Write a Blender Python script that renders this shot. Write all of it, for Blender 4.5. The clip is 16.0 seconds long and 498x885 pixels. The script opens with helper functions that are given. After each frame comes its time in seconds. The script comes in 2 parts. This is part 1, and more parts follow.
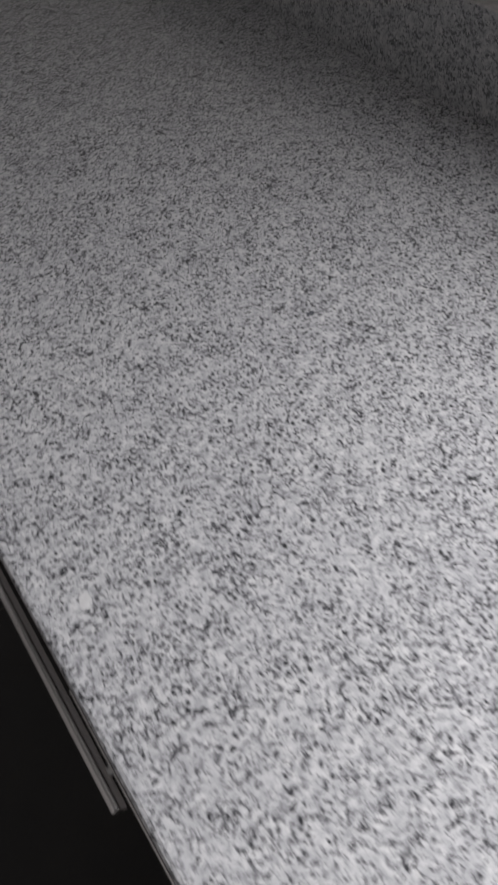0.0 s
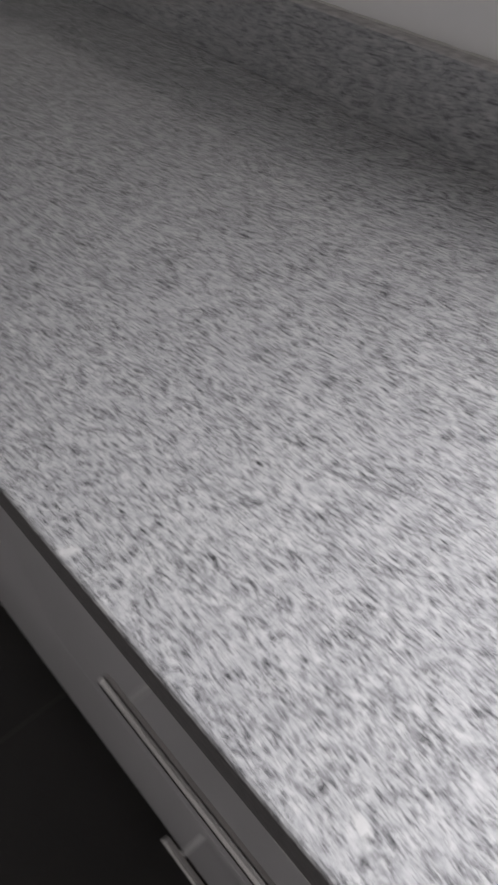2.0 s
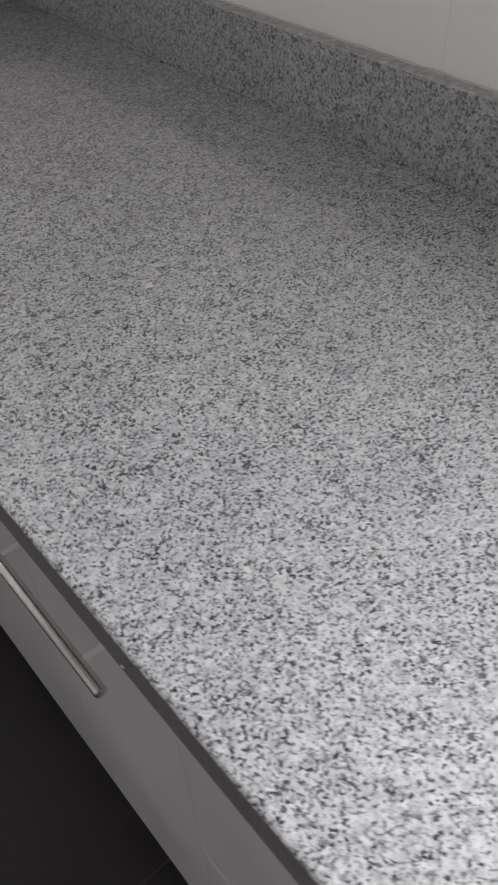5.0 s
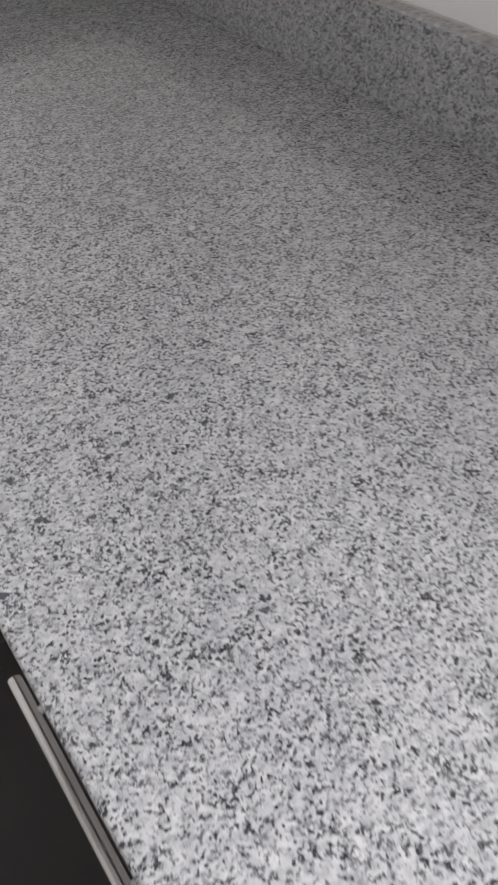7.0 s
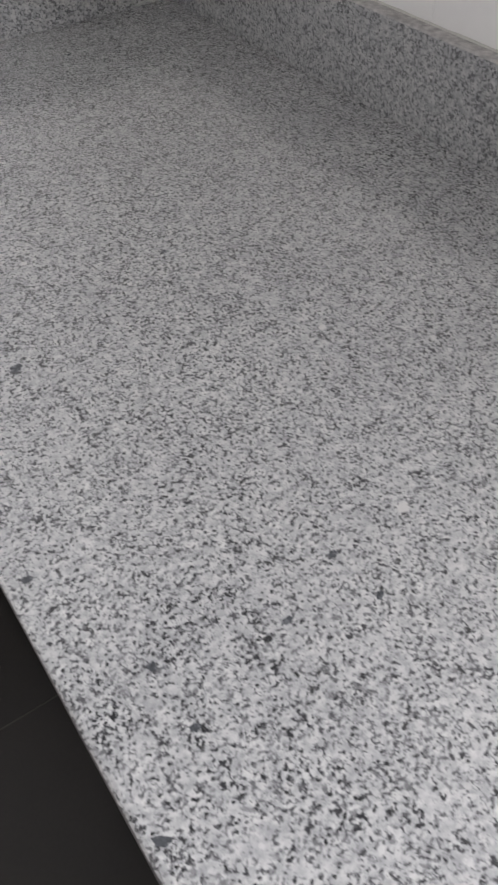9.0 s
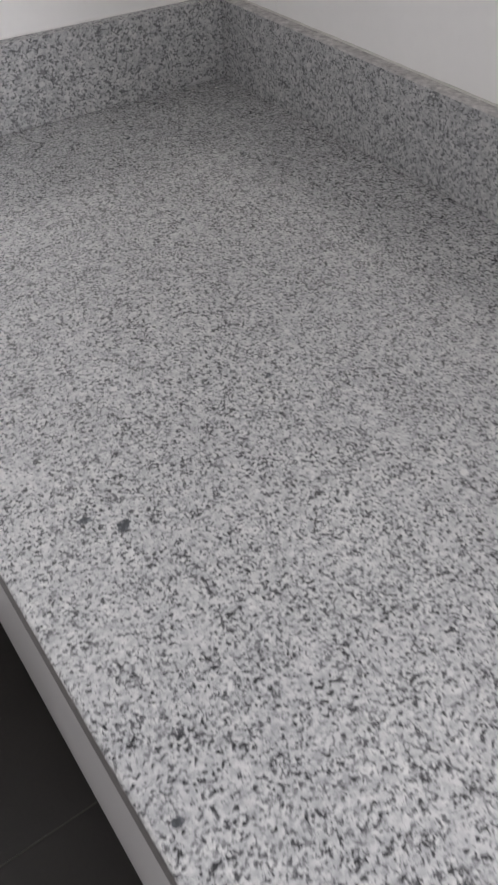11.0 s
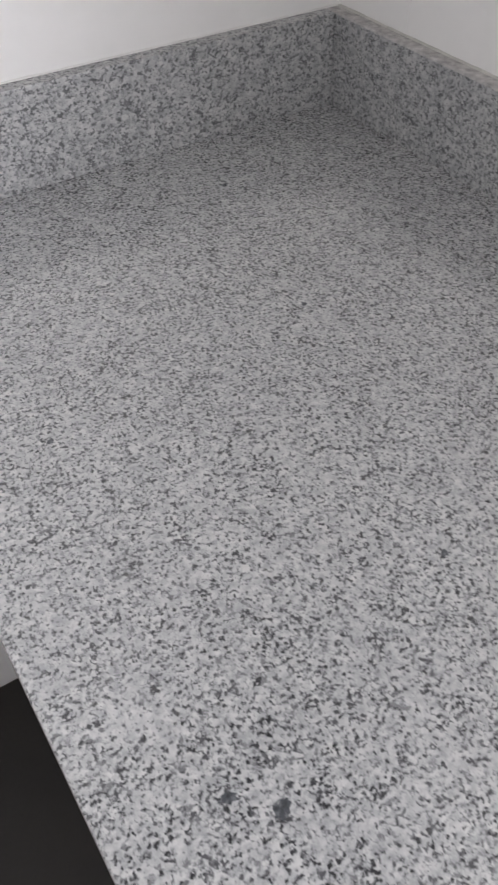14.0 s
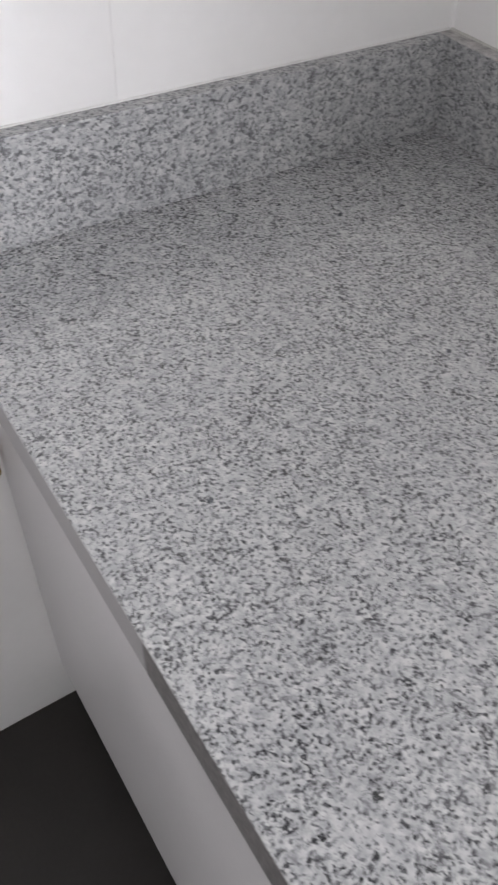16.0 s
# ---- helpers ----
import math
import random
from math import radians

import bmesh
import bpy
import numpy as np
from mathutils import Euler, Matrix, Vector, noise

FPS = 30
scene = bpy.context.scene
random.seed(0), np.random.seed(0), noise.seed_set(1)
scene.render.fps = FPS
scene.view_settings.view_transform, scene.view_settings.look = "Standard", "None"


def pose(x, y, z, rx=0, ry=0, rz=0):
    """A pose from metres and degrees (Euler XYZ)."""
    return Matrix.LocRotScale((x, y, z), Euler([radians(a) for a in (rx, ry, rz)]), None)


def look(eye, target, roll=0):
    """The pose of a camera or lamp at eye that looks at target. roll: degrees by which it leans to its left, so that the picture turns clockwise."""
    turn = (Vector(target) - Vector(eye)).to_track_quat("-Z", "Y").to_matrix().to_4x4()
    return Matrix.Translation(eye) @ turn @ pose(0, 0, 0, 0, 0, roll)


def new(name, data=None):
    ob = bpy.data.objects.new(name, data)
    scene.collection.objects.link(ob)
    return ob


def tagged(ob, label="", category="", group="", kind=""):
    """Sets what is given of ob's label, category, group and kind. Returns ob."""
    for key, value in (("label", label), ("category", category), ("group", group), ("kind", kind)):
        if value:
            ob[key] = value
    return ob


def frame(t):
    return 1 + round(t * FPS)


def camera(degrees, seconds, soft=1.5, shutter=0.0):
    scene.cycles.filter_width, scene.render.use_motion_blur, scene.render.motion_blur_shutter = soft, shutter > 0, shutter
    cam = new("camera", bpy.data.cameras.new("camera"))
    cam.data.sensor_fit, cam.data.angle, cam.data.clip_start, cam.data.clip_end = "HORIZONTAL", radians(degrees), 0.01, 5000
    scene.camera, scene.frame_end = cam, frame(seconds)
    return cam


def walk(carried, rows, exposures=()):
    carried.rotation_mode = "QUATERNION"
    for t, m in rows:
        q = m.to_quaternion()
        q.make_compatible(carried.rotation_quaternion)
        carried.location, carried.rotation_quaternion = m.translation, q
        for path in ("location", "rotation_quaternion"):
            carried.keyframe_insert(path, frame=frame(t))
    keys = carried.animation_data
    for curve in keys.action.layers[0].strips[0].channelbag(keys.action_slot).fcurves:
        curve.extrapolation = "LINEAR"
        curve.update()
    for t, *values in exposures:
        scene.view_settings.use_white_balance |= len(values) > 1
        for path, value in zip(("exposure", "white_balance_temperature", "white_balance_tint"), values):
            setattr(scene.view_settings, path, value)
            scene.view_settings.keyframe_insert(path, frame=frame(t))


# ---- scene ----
cam = camera(36.05, 16.0, soft=2.2, shutter=0.65)

# seconds, eye, yaw, pitch, roll (degrees)
PATH = [
    (0, (-0.5893, -1.9560, 1.3002), -29.69, -50.11, -5.54),
    (0.1, (-0.5948, -1.9405, 1.2992), -31.10, -49.93, -4.84),
    (0.5, (-0.6179, -1.8881, 1.3061), -35.82, -49.23, -4.74),
    (0.6, (-0.6237, -1.8773, 1.3067), -36.72, -48.96, -4.21),
    (1, (-0.6516, -1.8452, 1.3111), -38.49, -48.34, -3.37),
    (1.1, (-0.6607, -1.8387, 1.3119), -39.05, -48.13, -3.14),
    (1.5, (-0.6935, -1.8218, 1.3115), -41.38, -47.08, -2.84),
    (1.6, (-0.6934, -1.8165, 1.3138), -41.80, -47.06, -2.60),
    (1.9, (-0.6875, -1.7848, 1.3135), -41.09, -47.48, -1.39),
    (2, (-0.6799, -1.7686, 1.3168), -38.89, -47.48, -2.57),
    (2.1, (-0.6667, -1.7534, 1.3123), -36.65, -47.04, -4.29),
    (2.4, (-0.6349, -1.7158, 1.3126), -33.56, -46.72, -6.34),
    (2.5, (-0.6315, -1.7028, 1.3101), -33.51, -46.99, -5.95),
    (2.6, (-0.6235, -1.6953, 1.3081), -32.51, -47.25, -6.65),
    (3, (-0.6147, -1.6597, 1.3010), -30.79, -47.14, -5.85),
    (3.1, (-0.6102, -1.6510, 1.3009), -30.46, -47.30, -5.63),
    (3.4, (-0.5982, -1.6279, 1.3008), -27.97, -48.31, -6.13),
    (3.5, (-0.5989, -1.6215, 1.3000), -27.53, -48.33, -6.30),
    (3.6, (-0.6016, -1.6126, 1.3003), -27.67, -48.54, -5.94),
    (3.9, (-0.6124, -1.5844, 1.3036), -30.57, -47.88, -5.08),
    (4, (-0.6238, -1.5694, 1.3033), -33.14, -47.49, -2.77),
    (4.1, (-0.6313, -1.5552, 1.3055), -33.77, -47.20, -2.94),
    (4.5, (-0.6530, -1.5198, 1.3094), -35.82, -46.71, -2.69),
    (4.6, (-0.6561, -1.5117, 1.3103), -36.05, -46.68, -3.11),
    (4.9, (-0.6780, -1.4750, 1.3170), -38.35, -45.62, -2.46),
    (5, (-0.6846, -1.4650, 1.3162), -38.85, -45.54, -2.71),
    (5.1, (-0.6879, -1.4577, 1.3134), -39.24, -45.75, -3.06),
    (5.2, (-0.6910, -1.4502, 1.3109), -40.13, -45.80, -2.27),
    (5.9, (-0.6692, -1.4016, 1.3083), -38.90, -46.30, -2.27),
    (6.6, (-0.6145, -1.3267, 1.3008), -34.35, -47.62, -2.96),
    (7.3, (-0.5767, -1.2695, 1.2900), -29.12, -48.67, -4.98),
    (7.4, (-0.5768, -1.2569, 1.2874), -28.56, -49.20, -4.45),
    (7.5, (-0.5695, -1.2502, 1.2832), -26.43, -48.98, -6.64),
    (7.6, (-0.5667, -1.2408, 1.2855), -26.29, -48.76, -6.62),
    (7.7, (-0.5669, -1.2297, 1.2846), -26.89, -48.93, -5.99),
    (8, (-0.5707, -1.2000, 1.2867), -29.72, -47.88, -5.08),
    (8.1, (-0.5760, -1.1908, 1.2906), -30.78, -47.30, -4.64),
    (8.4, (-0.5898, -1.1599, 1.2955), -32.57, -48.06, -2.76),
    (8.5, (-0.5952, -1.1508, 1.2962), -32.98, -48.12, -2.14),
    (8.6, (-0.5972, -1.1442, 1.2955), -32.54, -47.95, -2.39),
    (9, (-0.6071, -1.1223, 1.2990), -32.72, -47.65, -2.08),
    (9.1, (-0.6106, -1.1151, 1.2997), -33.06, -47.58, -1.51),
    (9.4, (-0.6201, -1.0893, 1.3040), -33.55, -47.76, -0.68),
    (9.5, (-0.6234, -1.0825, 1.3052), -33.52, -47.43, -0.91),
    (9.6, (-0.6278, -1.0758, 1.3067), -33.71, -46.92, -1.01),
    (9.7, (-0.6307, -1.0697, 1.3075), -33.54, -46.42, -1.63),
    (10.4, (-0.6410, -1.0146, 1.3114), -34.54, -45.36, -0.97),
    (11.1, (-0.6293, -0.9578, 1.3083), -34.68, -45.00, -0.57),
    (11.8, (-0.6021, -0.9040, 1.3012), -32.11, -45.89, -1.41),
    (12, (-0.5921, -0.8929, 1.2983), -31.80, -46.66, -0.72),
    (12.1, (-0.5847, -0.8842, 1.2988), -30.31, -47.87, -1.45),
    (12.4, (-0.5711, -0.8610, 1.2932), -27.78, -47.65, -2.96),
    (12.5, (-0.5694, -0.8534, 1.2931), -27.58, -47.59, -3.21),
    (12.6, (-0.5708, -0.8423, 1.2917), -29.02, -47.53, -2.04),
    (12.9, (-0.5747, -0.8119, 1.2949), -31.06, -47.35, -1.28),
    (13, (-0.5791, -0.7997, 1.2953), -31.44, -47.48, -0.72),
    (13.1, (-0.5813, -0.7895, 1.2985), -31.14, -47.46, -1.03),
    (13.5, (-0.5940, -0.7635, 1.3011), -33.16, -46.94, -0.18),
    (13.6, (-0.5934, -0.7597, 1.3014), -33.46, -47.14, -0.02),
    (13.9, (-0.5954, -0.7481, 1.3042), -32.99, -47.02, -0.16),
    (14, (-0.5970, -0.7440, 1.3044), -32.73, -46.96, -0.21),
    (14.1, (-0.5989, -0.7376, 1.3031), -32.74, -47.10, 0.10),
    (14.5, (-0.6105, -0.7106, 1.3072), -32.71, -47.15, 0.52),
    (14.6, (-0.6135, -0.7041, 1.3076), -33.11, -47.05, 0.64),
    (15, (-0.6301, -0.6758, 1.3103), -33.82, -47.28, 0.59),
    (15.1, (-0.6338, -0.6699, 1.3090), -33.78, -47.40, 0.55),
    (15.5, (-0.6570, -0.6482, 1.3048), -34.80, -47.31, 2.21),
    (15.6, (-0.6605, -0.6453, 1.3060), -34.67, -47.20, 2.02),
    (15.9, (-0.6751, -0.6278, 1.3072), -35.74, -47.24, 3.39),
    (16, (-0.6797, -0.6218, 1.3059), -35.50, -47.19, 3.47),
]


def aimed(eye, yaw, pitch, roll):
    a, b = radians(yaw), radians(pitch)
    ahead = Vector((-math.sin(a) * math.cos(b), math.cos(a) * math.cos(b), math.sin(b)))
    return look(eye, Vector(eye) + ahead, roll)


# seconds, stops, kelvin, tint
EXPOSURES = [(0.0, -0.72, 6440, 15), (1.5, -0.20, 6440, 15), (3.0, 0.14, 6440, 15), (5.0, 0.68, 6440, 14.5), (8.5, 1.24, 6420, 13.5),
             (12.0, 1.53, 6370, 14), (14.0, 1.64, 6340, 14), (16.0, 1.67, 6290, 14)]
walk(cam, [(t, aimed(e, a, b, c)) for t, e, a, b, c in PATH], EXPOSURES)

# ---- plan (metres): worktop runs along y, back wall at +x, end wall at +y ----
TOP = 0.900          # worktop surface
FRONT = -0.600       # front edge of the worktop
UP = 0.103           # height of the upstand
THICK = 0.019        # its thickness; the walls stand behind it
FACE = -0.577        # cabinet fronts
FOOT = 0.118         # lower edge of the fronts
NEAR = -3.00         # the run's other end
ROOM_X, ROOM_Y, ROOM_Z = -2.30, -3.90, 2.55

# ---- light: daylight from the kitchen window, the walls bounce the rest ----
world = bpy.data.worlds.new("world")
scene.world = world
world.use_nodes = True
world.node_tree.nodes["Background"].inputs[0].default_value = (0.55, 0.6, 0.7, 1)
world.node_tree.nodes["Background"].inputs[1].default_value = 0.05


def area(name, m, sx, sy, watts, colour):
    d = bpy.data.lights.new(name, "AREA")
    d.shape, d.size, d.size_y, d.energy, d.color = "RECTANGLE", sx, sy, watts, colour
    ob = new(name, d)
    ob.matrix_basis = m
    return ob


WIN_Y0, WIN_Y1, WIN_Z0, WIN_Z1 = -2.78, -1.84, 1.06, 1.98   # kitchen window in the back wall
area("window_daylight", look((0.10, (WIN_Y0 + WIN_Y1) / 2, (WIN_Z0 + WIN_Z1) / 2), (-1.0, (WIN_Y0 + WIN_Y1) / 2, (WIN_Z0 + WIN_Z1) / 2)),
     WIN_Y1 - WIN_Y0 - 0.08, WIN_Z1 - WIN_Z0 - 0.08, 40, (0.97, 0.985, 1.0))


# ---- materials ----
def material(name, colour, rough=0.5, metal=0.0):
    m = bpy.data.materials.new(name)
    m.use_nodes = True
    b = m.node_tree.nodes["Principled BSDF"]
    b.inputs["Base Color"].default_value = (*colour, 1)
    b.inputs["Roughness"].default_value, b.inputs["Metallic"].default_value = rough, metal
    return m


def node(m, kind, **values):
    n = m.node_tree.nodes.new(kind)
    for key, value in values.items():
        if key in n.inputs:
            n.inputs[key].default_value = value
    return n


def join(m, a, b):
    m.node_tree.links.new(a, b)


def math_node(m, op, a, b=0.5, c=0.0):
    n = m.node_tree.nodes.new("ShaderNodeMath")
    n.operation = op
    for i, v in enumerate((a, b, c)):
        if isinstance(v, (int, float)):
            n.inputs[i].default_value = v
        else:
            join(m, v, n.inputs[i])
    return n.outputs[0]


def ramp(m, source, stops, mode="LINEAR"):
    n = m.node_tree.nodes.new("ShaderNodeValToRGB")
    n.color_ramp.interpolation = mode
    e = n.color_ramp.elements
    while len(e) < len(stops):
        e.new(0.5)
    for el, (p, c) in zip(e, stops):
        el.position = p
        el.color = (c, c, c, 1) if isinstance(c, (int, float)) else (*c, 1)
    join(m, source, n.inputs[0])
    return n.outputs[0]


def blend(m, fac, a, b, how="MIX"):
    n = m.node_tree.nodes.new("ShaderNodeMix")
    n.data_type, n.blend_type = "RGBA", how
    for sock, v in ((n.inputs["Factor"], fac), (n.inputs["A"], a), (n.inputs["B"], b)):
        if isinstance(v, (int, float)):
            sock.default_value = v
        elif isinstance(v, tuple):
            sock.default_value = (*v, 1)
        else:
            join(m, v, sock)
    return n.outputs["Result"]


def bump(m, height, strength, distance):
    n = node(m, "ShaderNodeBump", Strength=strength, Distance=distance)
    join(m, height, n.inputs["Height"])
    join(m, n.outputs[0], m.node_tree.nodes["Principled BSDF"].inputs["Normal"])


def granite(name, polish=0.22, gain=1.0, size=1.0, depth=1.0, ior=1.5, seal=0.0):
    """Grey-white granite: pale feldspar, grey quartz and small black mica flakes in loose clusters."""
    m = material(name, (0.5, 0.5, 0.5), polish)
    b = m.node_tree.nodes["Principled BSDF"]
    b.inputs["IOR"].default_value = ior
    b.inputs["Coat Weight"].default_value, b.inputs["Coat Roughness"].default_value = seal, 0.12
    b.inputs["Coat IOR"].default_value = 1.6
    place = node(m, "ShaderNodeVectorMath")
    place.operation = "SCALE"
    place.inputs["Scale"].default_value = 1 / size
    join(m, node(m, "ShaderNodeTexCoord").outputs["Object"], place.inputs[0])
    co = place.outputs[0]
    wob = node(m, "ShaderNodeTexNoise", Scale=420.0, Detail=2.0)
    join(m, co, wob.inputs["Vector"])
    off = m.node_tree.nodes.new("ShaderNodeVectorMath")
    off.operation = "MULTIPLY_ADD"
    join(m, wob.outputs["Color"], off.inputs[0])
    off.inputs[1].default_value = (0.0022, 0.0022, 0.0022)
    join(m, co, off.inputs[2])
    where = off.outputs[0]

    def cells(scale):
        v = node(m, "ShaderNodeTexVoronoi", Scale=scale, Randomness=1.0)
        join(m, where, v.inputs["Vector"])
        sep = node(m, "ShaderNodeSeparateColor")
        join(m, v.outputs["Color"], sep.inputs[0])
        return sep.outputs[0], sep.outputs[1], v.outputs["Distance"]

    def cloud(scale, detail=2.0):
        n = node(m, "ShaderNodeTexNoise", Scale=scale, Detail=detail)
        join(m, co, n.inputs["Vector"])
        return n.outputs[0]

    def grain(scale, detail, roughness):
        n = node(m, "ShaderNodeTexNoise", Scale=scale, Detail=detail, Roughness=roughness)
        join(m, where, n.inputs["Vector"])
        return n.outputs[0]

    # pale feldspar with whiter crystals
    crystal, tone_key, _ = cells(240.0)
    pale = ramp(m, grain(170.0, 3.0, 0.6), [(0.32, (0.44, 0.44, 0.445)), (0.5, (0.60, 0.60, 0.60)), (0.68, (0.72, 0.715, 0.705))])
    pale = blend(m, ramp(m, crystal, [(0.0, 0.35), (0.25, 0.0)]), pale, (0.36, 0.365, 0.375))
    pale = blend(m, ramp(m, crystal, [(0.8, 0.0), (1.0, 0.6)]), pale, (0.80, 0.795, 0.775))
    # grey quartz haloes, then black mica in loose clusters
    clump = math_node(m, "MULTIPLY", math_node(m, "SUBTRACT", cloud(85.0, 2.0), 0.5), 0.19)
    fleck, _, _ = cells(530.0)
    shift = math_node(m, "MULTIPLY", math_node(m, "SUBTRACT", fleck, 0.5), 0.22)
    key = math_node(m, "ADD", math_node(m, "ADD", math_node(m, "MULTIPLY_ADD", grain(382.0, 3.0, 0.6), 0.62, 0.19), clump), shift)
    c = blend(m, ramp(m, key, [(0.465, 0.0), (0.555, 0.75)]), pale, (0.33, 0.333, 0.34))
    tone = ramp(m, tone_key, [(0.0, (0.030, 0.031, 0.034)), (0.4, (0.066, 0.066, 0.07)), (0.7, (0.145, 0.145, 0.151)), (1.0, (0.29, 0.29, 0.295))])
    c = blend(m, ramp(m, key, [(0.532, 0.0), (0.60, depth)]), c, tone)
    # broad drift of tone
    c = blend(m, 0.35, c, ramp(m, cloud(9.0), [(0.3, (0.76, 0.755, 0.765)), (0.7, (1.0, 1.0, 0.98))]), "MULTIPLY")
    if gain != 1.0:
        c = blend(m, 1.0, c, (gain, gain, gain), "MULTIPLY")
    join(m, c, b.inputs["Base Color"])
    rough = ramp(m, cloud(40.0), [(0.3, polish * 0.85), (0.7, polish * 1.25)])
    join(m, rough, b.inputs["Roughness"])
    return m


def mottled(name, colour, rough, scale, amount, bump_height=0.0, bump_scale=200.0):
    """A plain surface with a faint drift of tone and a fine grain."""
    m = material(name, colour, rough)
    co = node(m, "ShaderNodeTexCoord").outputs["Object"]
    big = node(m, "ShaderNodeTexNoise", Scale=scale, Detail=3.0)
    fine = node(m, "ShaderNodeTexNoise", Scale=scale * 25, Detail=2.0)
    join(m, co, big.inputs["Vector"]), join(m, co, fine.inputs["Vector"])
    lo = tuple(c * (1 - amount) for c in colour)
    hi = tuple(min(1, c * (1 + amount)) for c in colour)
    both = math_node(m, "ADD", math_node(m, "MULTIPLY", big.outputs[0], 0.75), math_node(m, "MULTIPLY", fine.outputs[0], 0.25))
    join(m, ramp(m, both, [(0.3, lo), (0.7, hi)]), m.node_tree.nodes["Principled BSDF"].inputs["Base Color"])
    join(m, ramp(m, big.outputs[0], [(0.3, rough * 0.85), (0.7, min(1, rough * 1.2))]), m.node_tree.nodes["Principled BSDF"].inputs["Roughness"])
    if bump_height:
        g = node(m, "ShaderNodeTexNoise", Scale=bump_scale, Detail=2.0)
        join(m, co, g.inputs["Vector"])
        bump(m, g.outputs[0], 0.5, bump_height)
    return m


GRANITE = granite("granite_polished", 0.12, 0.93, ior=1.65, seal=0.85)
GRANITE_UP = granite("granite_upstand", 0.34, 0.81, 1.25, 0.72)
# Front edge greys, both darker than the slab's top, split at SEAM.
GRANITE_EDGE = mottled("dark_grey_edge", (0.145, 0.135, 0.133), 0.6, 190.0, 0.6, 0.0003, 300.0)
EDGE_GREY = mottled("pale_grey_edge", (0.34, 0.325, 0.325), 0.6, 12.0, 0.1, 0.0003, 150.0)
SAWN = mottled("sawn_granite_top", (0.50, 0.482, 0.465), 0.85, 130.0, 0.4, 0.0012, 260.0)
INCLUSION = mottled("dark_mineral", (0.085, 0.09, 0.097), 0.25, 300.0, 0.5)
FELDSPAR = mottled("pale_feldspar", (0.585, 0.58, 0.565), 0.2, 200.0, 0.1)
TILE = mottled("white_glazed_tile", (0.89, 0.878, 0.858), 0.22, 3.0, 0.03, 0.0006, 6.0)
GROUT = mottled("white_grout", (0.84, 0.825, 0.80), 0.9, 30.0, 0.1, 0.0004, 500.0)
PAINT = mottled("wall_paint", (0.48, 0.468, 0.455), 0.8, 4.0, 0.04, 0.0003, 300.0)
# Unseen ceiling: grey chosen to hold back light bounced onto the slab.
CEILING_DIM = mottled("ceiling_dim", (0.28, 0.275, 0.27), 0.85, 4.0, 0.04)
LAMINATE = mottled("white_laminate", (0.59, 0.572, 0.572), 0.38, 5.0, 0.05, 0.0001, 400.0)
CARCASS = mottled("carcass_board", (0.5, 0.49, 0.47), 0.6, 8.0, 0.08)
PLINTH = mottled("plinth_board", (0.06, 0.06, 0.06), 0.5, 8.0, 0.2)
FLOOR = mottled("dark_porcelain", (0.021, 0.018, 0.0155), 0.45, 6.0, 0.3, 0.0002, 150.0)
FLOOR_GROUT = mottled("floor_grout", (0.075, 0.07, 0.062), 0.9, 40.0, 0.15)
STEEL = material("brushed_steel", (0.66, 0.64, 0.615), 0.27, 1.0)
# Near-white, barely metallic: the posts' bright reflection is put into their colour.
SATIN_GLINT = material("satin_post_glint", (0.86, 0.85, 0.83), 0.35, 0.25)
SILICONE = mottled("sealant", (0.62, 0.60, 0.56), 0.55, 60.0, 0.12, 0.0006, 120.0)

# ---- building helpers ----
def box(bm, x0, x1, y0, y1, z0, z1):
    r = bmesh.ops.create_cube(bm, size=1, matrix=Matrix.Translation(((x0 + x1) / 2, (y0 + y1) / 2, (z0 + z1) / 2)) @ Matrix.Diagonal((x1 - x0, y1 - y0, z1 - z0, 1)))
    return r["verts"]


def bevel(bm, width, segments=2, edges=None):
    bmesh.ops.bevel(bm, geom=list(edges or bm.edges), offset=width, segments=segments, profile=0.6, affect="EDGES")


def mesh_of(bm, name, mat, smooth=False):
    me = bpy.data.meshes.new(name)
    bm.to_mesh(me)
    bm.free()
    me.materials.append(mat)
    if smooth:
        for p in me.polygons:
            p.use_smooth = True
        me.set_sharp_from_angle(angle=0.75)
    return me


def part(name, bm, mat, parent=None, label="", smooth=False):
    ob = new(name, mesh_of(bm, name, mat, smooth))
    ob.parent = parent
    if label:
        tagged(ob, label)
    return ob


def block(name, x0, x1, y0, y1, z0, z1, mat, parent=None, label="", round_by=0.0, segments=2):
    bm = bmesh.new()
    box(bm, x0, x1, y0, y1, z0, z1)
    if round_by:
        bevel(bm, round_by, segments)
    return part(name, bm, mat, parent, label)


def empty(name, x, y, z, label, category, group="", kind=""):
    ob = new(name)
    ob.location = (x, y, z)
    return tagged(ob, label, category, group, kind)


def under(ob, *parts):
    """Hang parts, built in world places, under an empty that stands elsewhere."""
    for p in parts:
        p.parent = ob
        p.matrix_parent_inverse = Matrix.Translation(-ob.location)


# ---- the room ----
def structure(ob, label, category):
    return tagged(ob, label, category, kind="structure")


WX, WY = THICK, THICK   # wall planes behind the upstands
floor = structure(block("floor", ROOM_X, WX, ROOM_Y, WY, -0.10, -0.0008, FLOOR_GROUT), "dark porcelain floor tiles with thin grey joints", "floor")
bm = bmesh.new()
for y0, y1, z0, z1 in ((ROOM_Y, WIN_Y0, -0.10, ROOM_Z), (WIN_Y1, WY + 0.0008, -0.10, ROOM_Z), (WIN_Y0, WIN_Y1, -0.10, WIN_Z0), (WIN_Y0, WIN_Y1, WIN_Z1, ROOM_Z)):
    box(bm, WX + 0.0008, WX + 0.16, y0, y1, z0, z1)
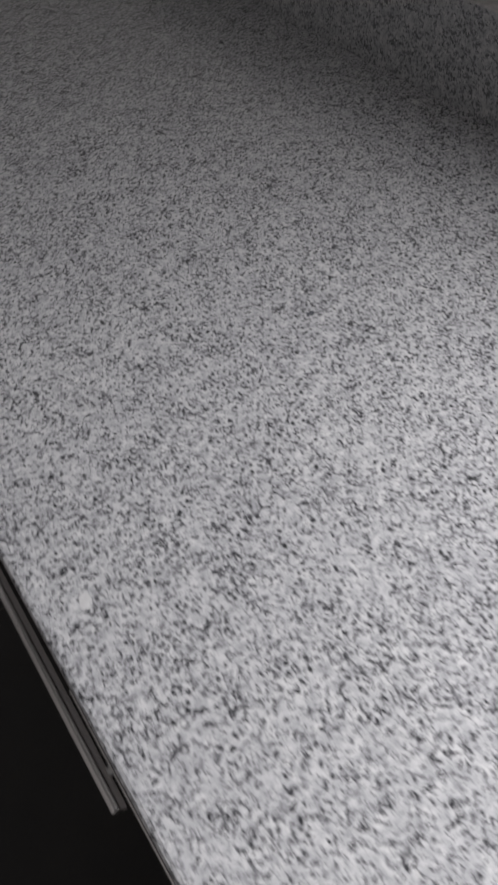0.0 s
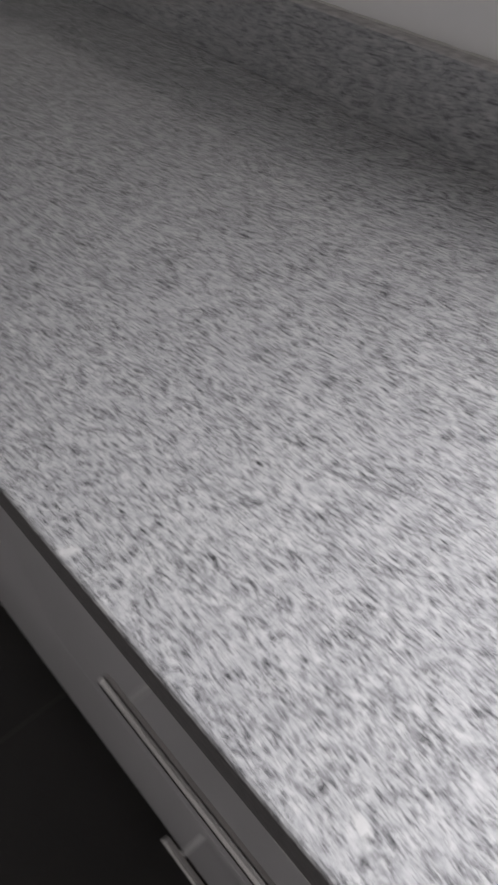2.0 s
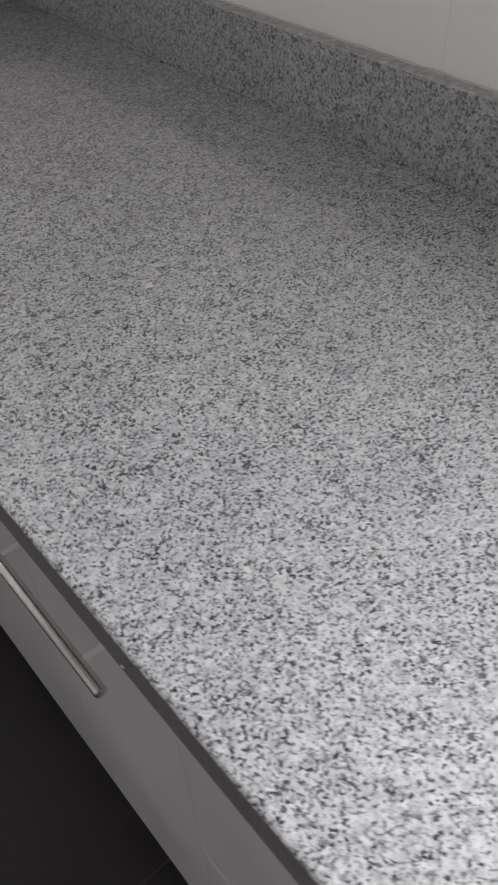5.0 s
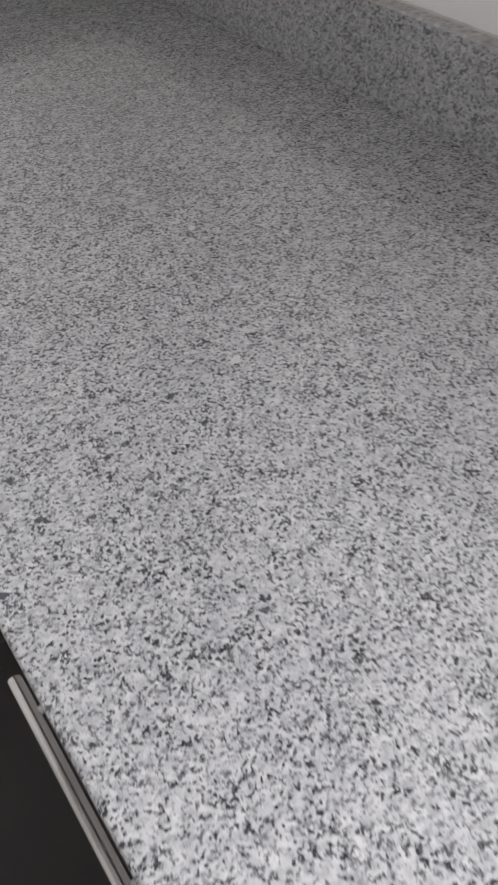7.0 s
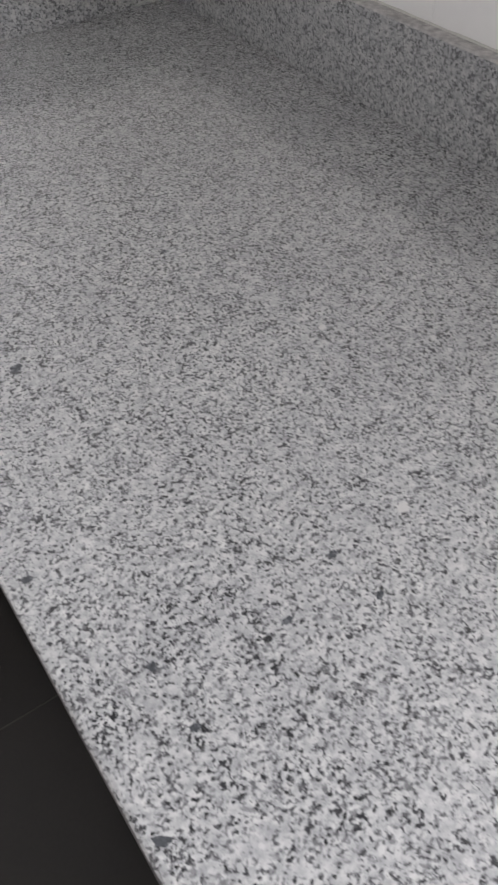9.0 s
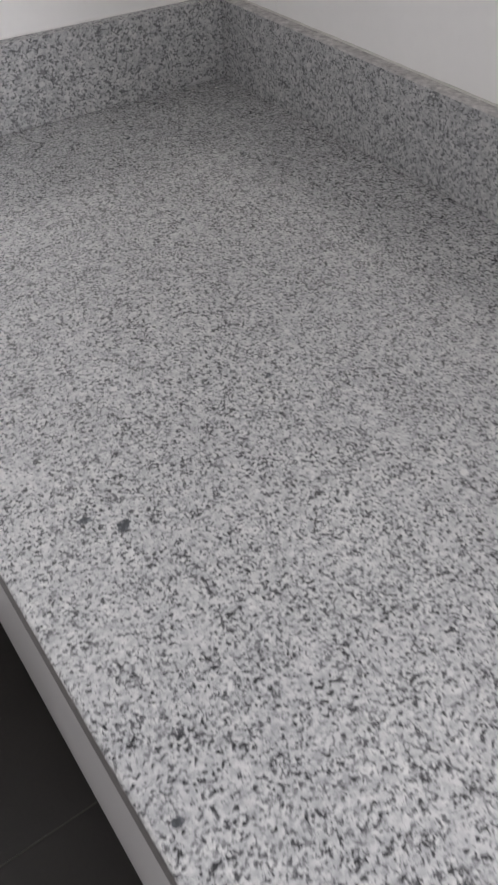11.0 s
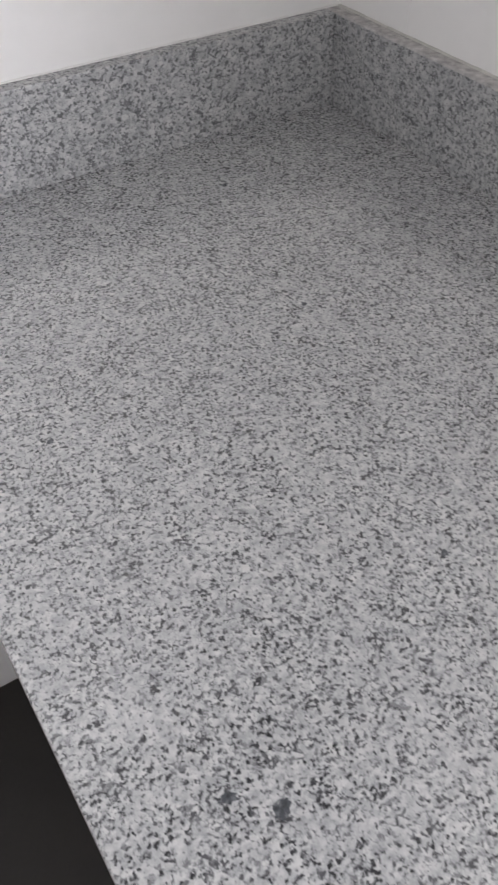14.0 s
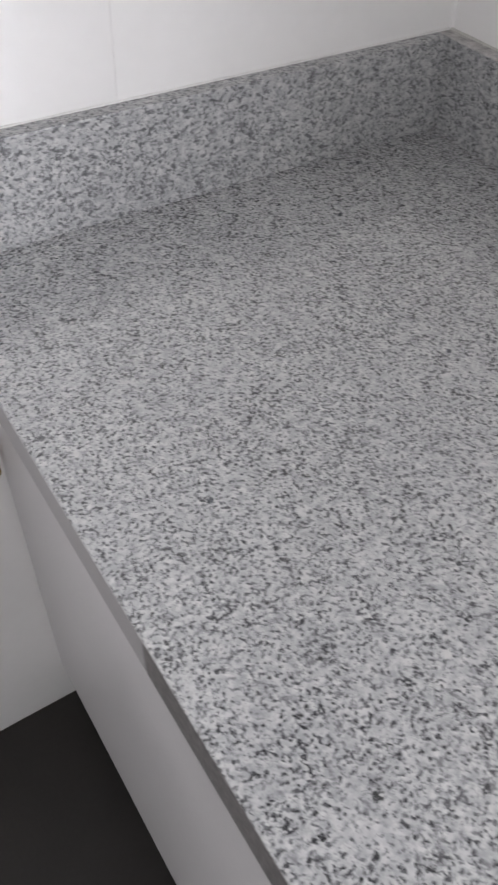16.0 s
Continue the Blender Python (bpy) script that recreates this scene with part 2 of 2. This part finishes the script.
wall_east = structure(part("wall_east", bm, GROUT), "white glazed tile wall behind the worktop", "wall")
wall_north = structure(block("wall_north", ROOM_X - 0.15, WX + 0.16, WY + 0.0008, WY + 0.16, -0.10, ROOM_Z, GROUT), "white glazed tile wall at the worktop's end", "wall")
# Unseen wall, drawn in close so it bounces light onto the fronts.
structure(block("wall_west", ROOM_X - 0.15, ROOM_X, ROOM_Y, WY + 0.0008, -0.10, ROOM_Z, PAINT), "unseen painted wall, set close for bounce", "wall")
structure(block("wall_south", ROOM_X - 0.15, WX + 0.16, ROOM_Y - 0.15, ROOM_Y, -0.10, ROOM_Z, PAINT), "plain painted wall behind", "wall")
structure(block("ceiling", ROOM_X - 0.15, WX + 0.16, ROOM_Y - 0.15, WY + 0.16, ROOM_Z, ROOM_Z + 0.12, CEILING_DIM), "plain unseen ceiling, greyed to cut bounce", "ceiling")

# ---- worktop: one slab with a built-up front edge ----
worktop = empty("worktop", (FRONT) / 2, -1.5, TOP - 0.05, "speckled grey-white polished granite worktop on base cabinets", "worktop")
STRIP = 0.041        # height of the built-up front edge
SEAM = -0.415        # the edge strip changes here
def nose_profile(y):
    """The slab's section at y: its front arris is eased and slightly chipped."""
    chip = 0.0005 * noise.noise(Vector((3.1, y * 140, 0))) + 0.0004 * noise.noise(Vector((7.7, y * 420, 0)))
    chip += 0.0012 * max(0.0, noise.noise(Vector((1.3, y * 60, 5))) - 0.25)
    x, z = FRONT, TOP
    return [(WX - 0.001, z), (x + 0.0042 + chip, z), (x + 0.0019 + chip, z - 0.0006), (x + 0.0005 + chip * 0.5, z - 0.0021), (x, z - 0.0042), (x, z - 0.02), (WX - 0.001, z - 0.02)]


bm = bmesh.new()
steps = sorted([NEAR + (WY - 0.001 - NEAR) * i / 900 for i in range(901)] + [SEAM])
rings = [[bm.verts.new((x, y, z)) for x, z in nose_profile(y)] for y in steps]
for u, v, y in zip(rings, rings[1:], steps):
    for k in range(7):
        f = bm.faces.new((u[k], v[k], v[(k + 1) % 7], u[(k + 1) % 7]))
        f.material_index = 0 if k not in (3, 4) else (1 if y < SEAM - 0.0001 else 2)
bm.faces.new(rings[0][::-1]), bm.faces.new(rings[-1])
bmesh.ops.recalc_face_normals(bm, faces=bm.faces)
slab = part("slab", bm, GRANITE)
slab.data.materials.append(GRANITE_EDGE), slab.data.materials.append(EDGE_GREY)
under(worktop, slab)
for y0, y1, mat, label in ((NEAR, SEAM - 0.0004, GRANITE_EDGE, "dark grey edge strip"), (SEAM + 0.0004, WY - 0.001, EDGE_GREY, "smooth pale grey edge strip")):
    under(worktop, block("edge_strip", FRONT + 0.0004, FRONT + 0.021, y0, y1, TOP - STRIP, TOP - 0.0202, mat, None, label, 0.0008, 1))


# ---- upstands ----
def upstand(name, x0, x1, y0, y1, label, top):
    """A stone strip on edge: its polished body and the narrow top that is finished otherwise."""
    ob = empty(name, (x0 + x1) / 2, (y0 + y1) / 2, TOP, label, "upstand")
    bm = bmesh.new()
    box(bm, x0, x1, y0, y1, TOP + 0.0004, TOP + UP - 0.002)
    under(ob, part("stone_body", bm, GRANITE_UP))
    bm = bmesh.new()
    box(bm, x0, x1, y0, y1, TOP + UP - 0.002, TOP + UP)
    bevel(bm, 0.0016, 2, [e for e in bm.edges if all(v.co.z > TOP + UP - 0.001 for v in e.verts)])
    under(ob, part("top_edge", bm, top, None, "rough pale sawn top edge" if top is SAWN else ""))
    return ob


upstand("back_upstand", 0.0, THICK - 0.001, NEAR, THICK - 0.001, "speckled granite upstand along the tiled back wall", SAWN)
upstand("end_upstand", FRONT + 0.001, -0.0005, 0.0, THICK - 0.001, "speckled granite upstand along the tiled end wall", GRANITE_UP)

# ---- base cabinets ----
FRONT_THICK = 0.018
CABINET_TOP = TOP - 0.042


def bar_handle(y, z, length):
    """The round bar of a handle, its ends eased."""
    bm = bmesh.new()
    out = FACE - 0.0335
    bmesh.ops.create_cone(bm, cap_ends=True, segments=20, radius1=0.0053, radius2=0.0053, depth=length, matrix=pose(out, y, z, 90))
    bevel(bm, 0.0014, 2, [e for e in bm.edges if len(e.link_faces) == 2 and any(len(f.verts) > 4 for f in e.link_faces)])
    return bm


def handle_post(y, z):
    bm = bmesh.new()
    bmesh.ops.create_cone(bm, cap_ends=True, segments=14, radius1=0.0029, radius2=0.0029, depth=0.030, matrix=pose(FACE - 0.0148, y, z, 0, 90))
    return bm


def cabinet(y0, y1, fronts, label):
    """A base cabinet: carcass, fronts (lower edge, upper edge, handle) and a set-back plinth."""
    ob = empty("base_cabinet", (FACE + WX) / 2, (y0 + y1) / 2, 0, label, "cabinet", "base cabinets under the worktop")
    under(ob, block("carcass", FACE + FRONT_THICK + 0.001, WX - 0.004, y0 + 0.001, y1 - 0.001, FOOT - 0.002, CABINET_TOP, CARCASS))
    under(ob, block("plinth", -0.52, -0.504, y0 + 0.001, y1 - 0.001, 0.0, FOOT - 0.003, PLINTH, None, "dark set-back plinth"))
    for kind, z0, z1, grip in fronts:
        f = block(kind, FACE, FACE + FRONT_THICK, y0 + 0.0005, y1 - 0.0005, z0, z1, LAMINATE, None, "white laminate front", 0.0012, 2)
        under(ob, f)
        if grip:
            gy, gz, length, spacing = grip
            h = part("handle", bar_handle(gy, gz, length), STEEL, f, "brushed steel bar handle", True)
            h.matrix_parent_inverse = f.matrix_parent_inverse.inverted() @ Matrix.Translation((0, 0, 0)) @ f.matrix_parent_inverse
            for k in (-1, 1):
                p = part("post", handle_post(gy + k * spacing / 2, gz), SATIN_GLINT, f, "thin satin steel post, its glint in the colour", True)
                p.matrix_parent_inverse = h.matrix_parent_inverse.copy()
    return ob


GAP = 0.458
cabinet(NEAR + 0.002, -2.070, [("front_panel", FOOT, CABINET_TOP - 0.003, None)], "white laminate base cabinet with a plain front")
cabinet(-2.070, -1.225, [("drawer_front", GAP + 0.002, CABINET_TOP - 0.003, (-1.648, 0.802, 0.285, 0.235)),
                         ("drawer_front", FOOT, GAP - 0.002, (-1.648, 0.412, 0.285, 0.235))], "white laminate cabinet with two deep drawers")
cabinet(-1.225, -0.967, [("door", FOOT, CABINET_TOP - 0.003, (-1.096, 0.802, 0.190, 0.128))], "white laminate cabinet with one tall front and handle")
cabinet(-0.967, WY - 0.002, [("front_panel", FOOT, CABINET_TOP - 0.003, None)], "white laminate corner cabinet with a blank front")


# ---- sealant beads where the upstands meet the tiles and each other ----
def bead(name, a, b, radius, label, mat=SILICONE):
    """A hand-smoothed bead of sealant, uneven along its length."""
    bm = bmesh.new()
    a, b = Vector(a), Vector(b)
    n, along = max(12, int((b - a).length / 0.012)), (b - a).normalized()
    side = along.cross(Vector((0, 0, 1))) if abs(along.z) < 0.9 else Vector((1, 0, 0))
    side.normalize()
    up = side.cross(along)
    rings = []
    for i in range(n + 1):
        p = a.lerp(b, i / n)
        r = radius * (1.0 + 0.55 * noise.noise(p * 45))
        rings.append([bm.verts.new(p + r * (math.cos(k * math.pi / 3) * side + math.sin(k * math.pi / 3) * up)) for k in range(6)])
    for u, v in zip(rings, rings[1:]):
        for k in range(6):
            bm.faces.new((u[k], u[(k + 1) % 6], v[(k + 1) % 6], v[k]))
    bm.faces.new(rings[0]), bm.faces.new(rings[-1][::-1])
    bmesh.ops.recalc_face_normals(bm, faces=bm.faces)
    return tagged(part(name, bm, mat, None, "", True), label, "sealant")


bead("sealant_bead", (THICK - 0.0012, NEAR, TOP + UP), (THICK - 0.0012, THICK, TOP + UP), 0.0016, "thin uneven off-white sealant along the back upstand")
bead("sealant_bead", (FRONT, THICK - 0.0012, TOP + UP), (THICK, THICK - 0.0012, TOP + UP), 0.0013, "thin uneven white sealant along the end upstand", GROUT)

bead("corner_grout_bead", (THICK, THICK, TOP + UP - 0.001), (THICK, THICK, ROOM_Z - 0.002), 0.0035, "white smoothed grout bead in the tiled wall corner", TILE)
# Thin pale bead along the strip's lower arris, near end only.
bead("sealant_bead", (FRONT + 0.0012, -2.30, TOP - 0.0412), (FRONT + 0.0012, -1.67, TOP - 0.0412), 0.0009, "thin white bead along the edge strip's foot")

# ---- dark mineral inclusions in the slab, and two crumbs of dried sealant ----
DARK = ((-0.515, -0.646, 0.0052, 0.0042, 30), (-0.535, -0.627, 0.0046, 0.0030, -20), (-0.421, -0.924, 0.0036, 0.0024, 10), (-0.416, -0.963, 0.0034, 0.0022, 40),
        (-0.590, -1.006, 0.0048, 0.0026, -35), (-0.548, -0.968, 0.0030, 0.0024, 0), (-0.471, -0.945, 0.0034, 0.0024, 0), (-0.263, -0.314, 0.0026, 0.0022, 0),
        (-0.127, -0.024, 0.0038, 0.0026, 0), (-0.212, -0.100, 0.0042, 0.0024, 20), (-0.311, -1.585, 0.0034, 0.0026, 0), (-0.585, -0.831, 0.0038, 0.0028, 15),
        (-0.550, -0.925, 0.0030, 0.0024, 50), (-0.513, -0.347, 0.0028, 0.0022, 0), (-0.341, -0.575, 0.0032, 0.0022, 25))
PALE = ((-0.591, -1.4645, 0.0068, 0.0036, -28), (-0.493, -0.591, 0.0024, 0.0014, 15), (-0.361, -0.922, 0.0046, 0.0036, 10), (-0.290, -0.746, 0.0036, 0.0028, 0),
        (-0.453, -0.516, 0.0034, 0.0026, 30), (-0.569, -1.708, 0.0058, 0.0034, 70))
for mineral, (x, y, long, wide, turn) in [(INCLUSION, v) for v in DARK] + [(FELDSPAR, v) for v in PALE]:
    bm = bmesh.new()
    ring = []
    for k in range(28):
        a = k * math.tau / 28
        r = 1 + 0.5 * noise.noise(Vector((x * 90 + 2.3 * math.cos(a), y * 90 + 2.3 * math.sin(a), 0.3)))
        ring.append(bm.verts.new(pose(x, y, TOP + 0.0001, 0, 0, turn) @ Vector((long * r * math.cos(a), wide * r * math.sin(a), 0))))
    f = bm.faces.new(ring)
    bmesh.ops.extrude_face_region(bm, geom=[f])
    for v in ring:
        v.co.z -= 0.0003
    bmesh.ops.recalc_face_normals(bm, faces=bm.faces)
    under(worktop, part("inclusion", bm, mineral, None, "dark grey mineral inclusion" if mineral is INCLUSION else "pale cream feldspar crystal"))


def crumb(x, y, z, size, label):
    bm = bmesh.new()
    bmesh.ops.create_icosphere(bm, subdivisions=2, radius=size)
    for v in bm.verts:
        v.co *= 1 + 0.4 * noise.noise(v.co * 300 + Vector((x, y, z)) * 40)
        v.co.z *= 0.6
        v.co += Vector((x, y, z + size * 0.5))
    tagged(part("sealant_crumb", bm, SILICONE, None, "", True), label, "sealant crumb")


crumb(FRONT + 0.0010, -1.22, TOP - 0.033, 0.0018, "small white smear of sealant on the edge strip")
crumb(-0.031, -0.027, TOP, 0.0016, "tiny white crumb of dried sealant on the worktop")

# ---- small brass stop valve on the end wall beside the cabinets ----
BRASS = material("aged_brass", (0.30, 0.22, 0.07), 0.4, 0.8)
valve = empty("stop_valve", -0.596, WY, 0.654, "small aged brass stop valve on the tiled wall", "valve")
bm = bmesh.new()
bmesh.ops.create_cone(bm, cap_ends=True, segments=20, radius1=0.016, radius2=0.013, depth=0.006, matrix=pose(-0.596, WY - 0.003, 0.654, 90))
bmesh.ops.create_cone(bm, cap_ends=True, segments=16, radius1=0.007, radius2=0.007, depth=0.030, matrix=pose(-0.596, WY - 0.020, 0.654, 90))
under(valve, part("body", bm, BRASS, None, "", False))
bm = bmesh.new()
bmesh.ops.create_cone(bm, cap_ends=True, segments=12, radius1=0.010, radius2=0.009, depth=0.012, matrix=pose(-0.596, WY - 0.040, 0.654, 90))
bevel(bm, 0.0015, 2)
under(valve, part("knob", bm, BRASS))

# ---- the kitchen window, behind the camera ----
window_1 = structure(empty("window_1", WX + 0.08, (WIN_Y0 + WIN_Y1) / 2, WIN_Z0, "white-framed kitchen window over the worktop", "window"), "white-framed kitchen window over the worktop", "window")
bm = bmesh.new()
for y0, y1, z0, z1 in ((WIN_Y0, WIN_Y0 + 0.04, WIN_Z0, WIN_Z1), (WIN_Y1 - 0.04, WIN_Y1, WIN_Z0, WIN_Z1), (WIN_Y0 + 0.04, WIN_Y1 - 0.04, WIN_Z0, WIN_Z0 + 0.04), (WIN_Y0 + 0.04, WIN_Y1 - 0.04, WIN_Z1 - 0.04, WIN_Z1)):
    box(bm, WX + 0.11, WX + 0.15, y0 + 0.0005, y1 - 0.0005, z0 + 0.0005, z1 - 0.0005)
under(window_1, part("window_frame", bm, LAMINATE))


# ---- tiles: walls and floor, each a piece of its own ----
def tile_mesh(name, w, h, depth, mat, lip=0.0007):
    """A tile lying in x-y, its face up, with a rounded lip."""
    me = bpy.data.meshes.new(name)
    a, b, c, d = w / 2, h / 2, w / 2 - lip, h / 2 - lip
    vs = [(s * a, t * b, 0) for s, t in ((-1, -1), (1, -1), (1, 1), (-1, 1))]
    vs += [(s * a, t * b, depth - lip * 0.6) for s, t in ((-1, -1), (1, -1), (1, 1), (-1, 1))]
    vs += [(s * c, t * d, depth) for s, t in ((-1, -1), (1, -1), (1, 1), (-1, 1))]
    fs = [(8, 9, 10, 11), (3, 2, 1, 0)]
    for k in range(4):
        n = (k + 1) % 4
        fs += [(k, n, 4 + n, 4 + k), (4 + k, 4 + n, 8 + n, 8 + k)]
    me.from_pydata(vs, [], fs)
    me.materials.append(mat)
    return me


def lay(name, host, cells_, joint, depth, mat, turn, place):
    """Tiles from rows of (u0, u1, v0, v1); place maps u, v to the world."""
    made = {}
    for u0, u1, v0, v1 in cells_:
        size = (round(u1 - u0 - joint, 4), round(v1 - v0 - joint, 4))
        if size not in made:
            made[size] = tile_mesh(name, *size, depth, mat)
        ob = new(name, made[size])
        tilt = Euler((random.gauss(0, 0.0006), random.gauss(0, 0.0006), 0)).to_matrix().to_4x4()
        ob.matrix_basis = Matrix.Translation(place((u0 + u1) / 2, (v0 + v1) / 2)) @ turn @ tilt
        ob.parent = host


def grid(us, vs):
    return [(a, b, c, d) for a, b in zip(us, us[1:]) for c, d in zip(vs, vs[1:])]


def cuts(first, last, joint_at, pitch):
    k = math.ceil((first + 0.02 - joint_at) / pitch)
    out = [first]
    while joint_at + k * pitch < last - 0.02:
        out.append(joint_at + k * pitch)
        k += 1
    return out + [last]


ROWS_Z = cuts(0.0, ROOM_Z, 0.62, 0.62)
east = [c for c in grid(cuts(ROOM_Y, WY, -0.0985, 0.4245), ROWS_Z) if not (c[1] > WIN_Y0 + 0.02 and c[0] < WIN_Y1 - 0.02 and c[3] > WIN_Z0 and c[2] < WIN_Z1)]
north = grid(cuts(ROOM_X, WX, -0.391, 0.4245), ROWS_Z)
lay("wall_tile", wall_east, east, 0.0007, 0.0062, TILE, Matrix(((0, 0, -1, 0), (-1, 0, 0, 0), (0, 1, 0, 0), (0, 0, 0, 1))), lambda u, v: (WX + 0.0062, u, v))
lay("wall_tile", wall_north, north, 0.0004, 0.0062, TILE, Matrix(((1, 0, 0, 0), (0, 0, -1, 0), (0, 1, 0, 0), (0, 0, 0, 1))), lambda u, v: (u, WY + 0.0062, v))
lay("floor_tile", floor, grid(cuts(ROOM_X, WX, -0.34, 0.64), cuts(ROOM_Y, WY, -0.43, 0.64)), 0.003, 0.005, FLOOR, Matrix.Identity(4), lambda u, v: (u, v, -0.005))
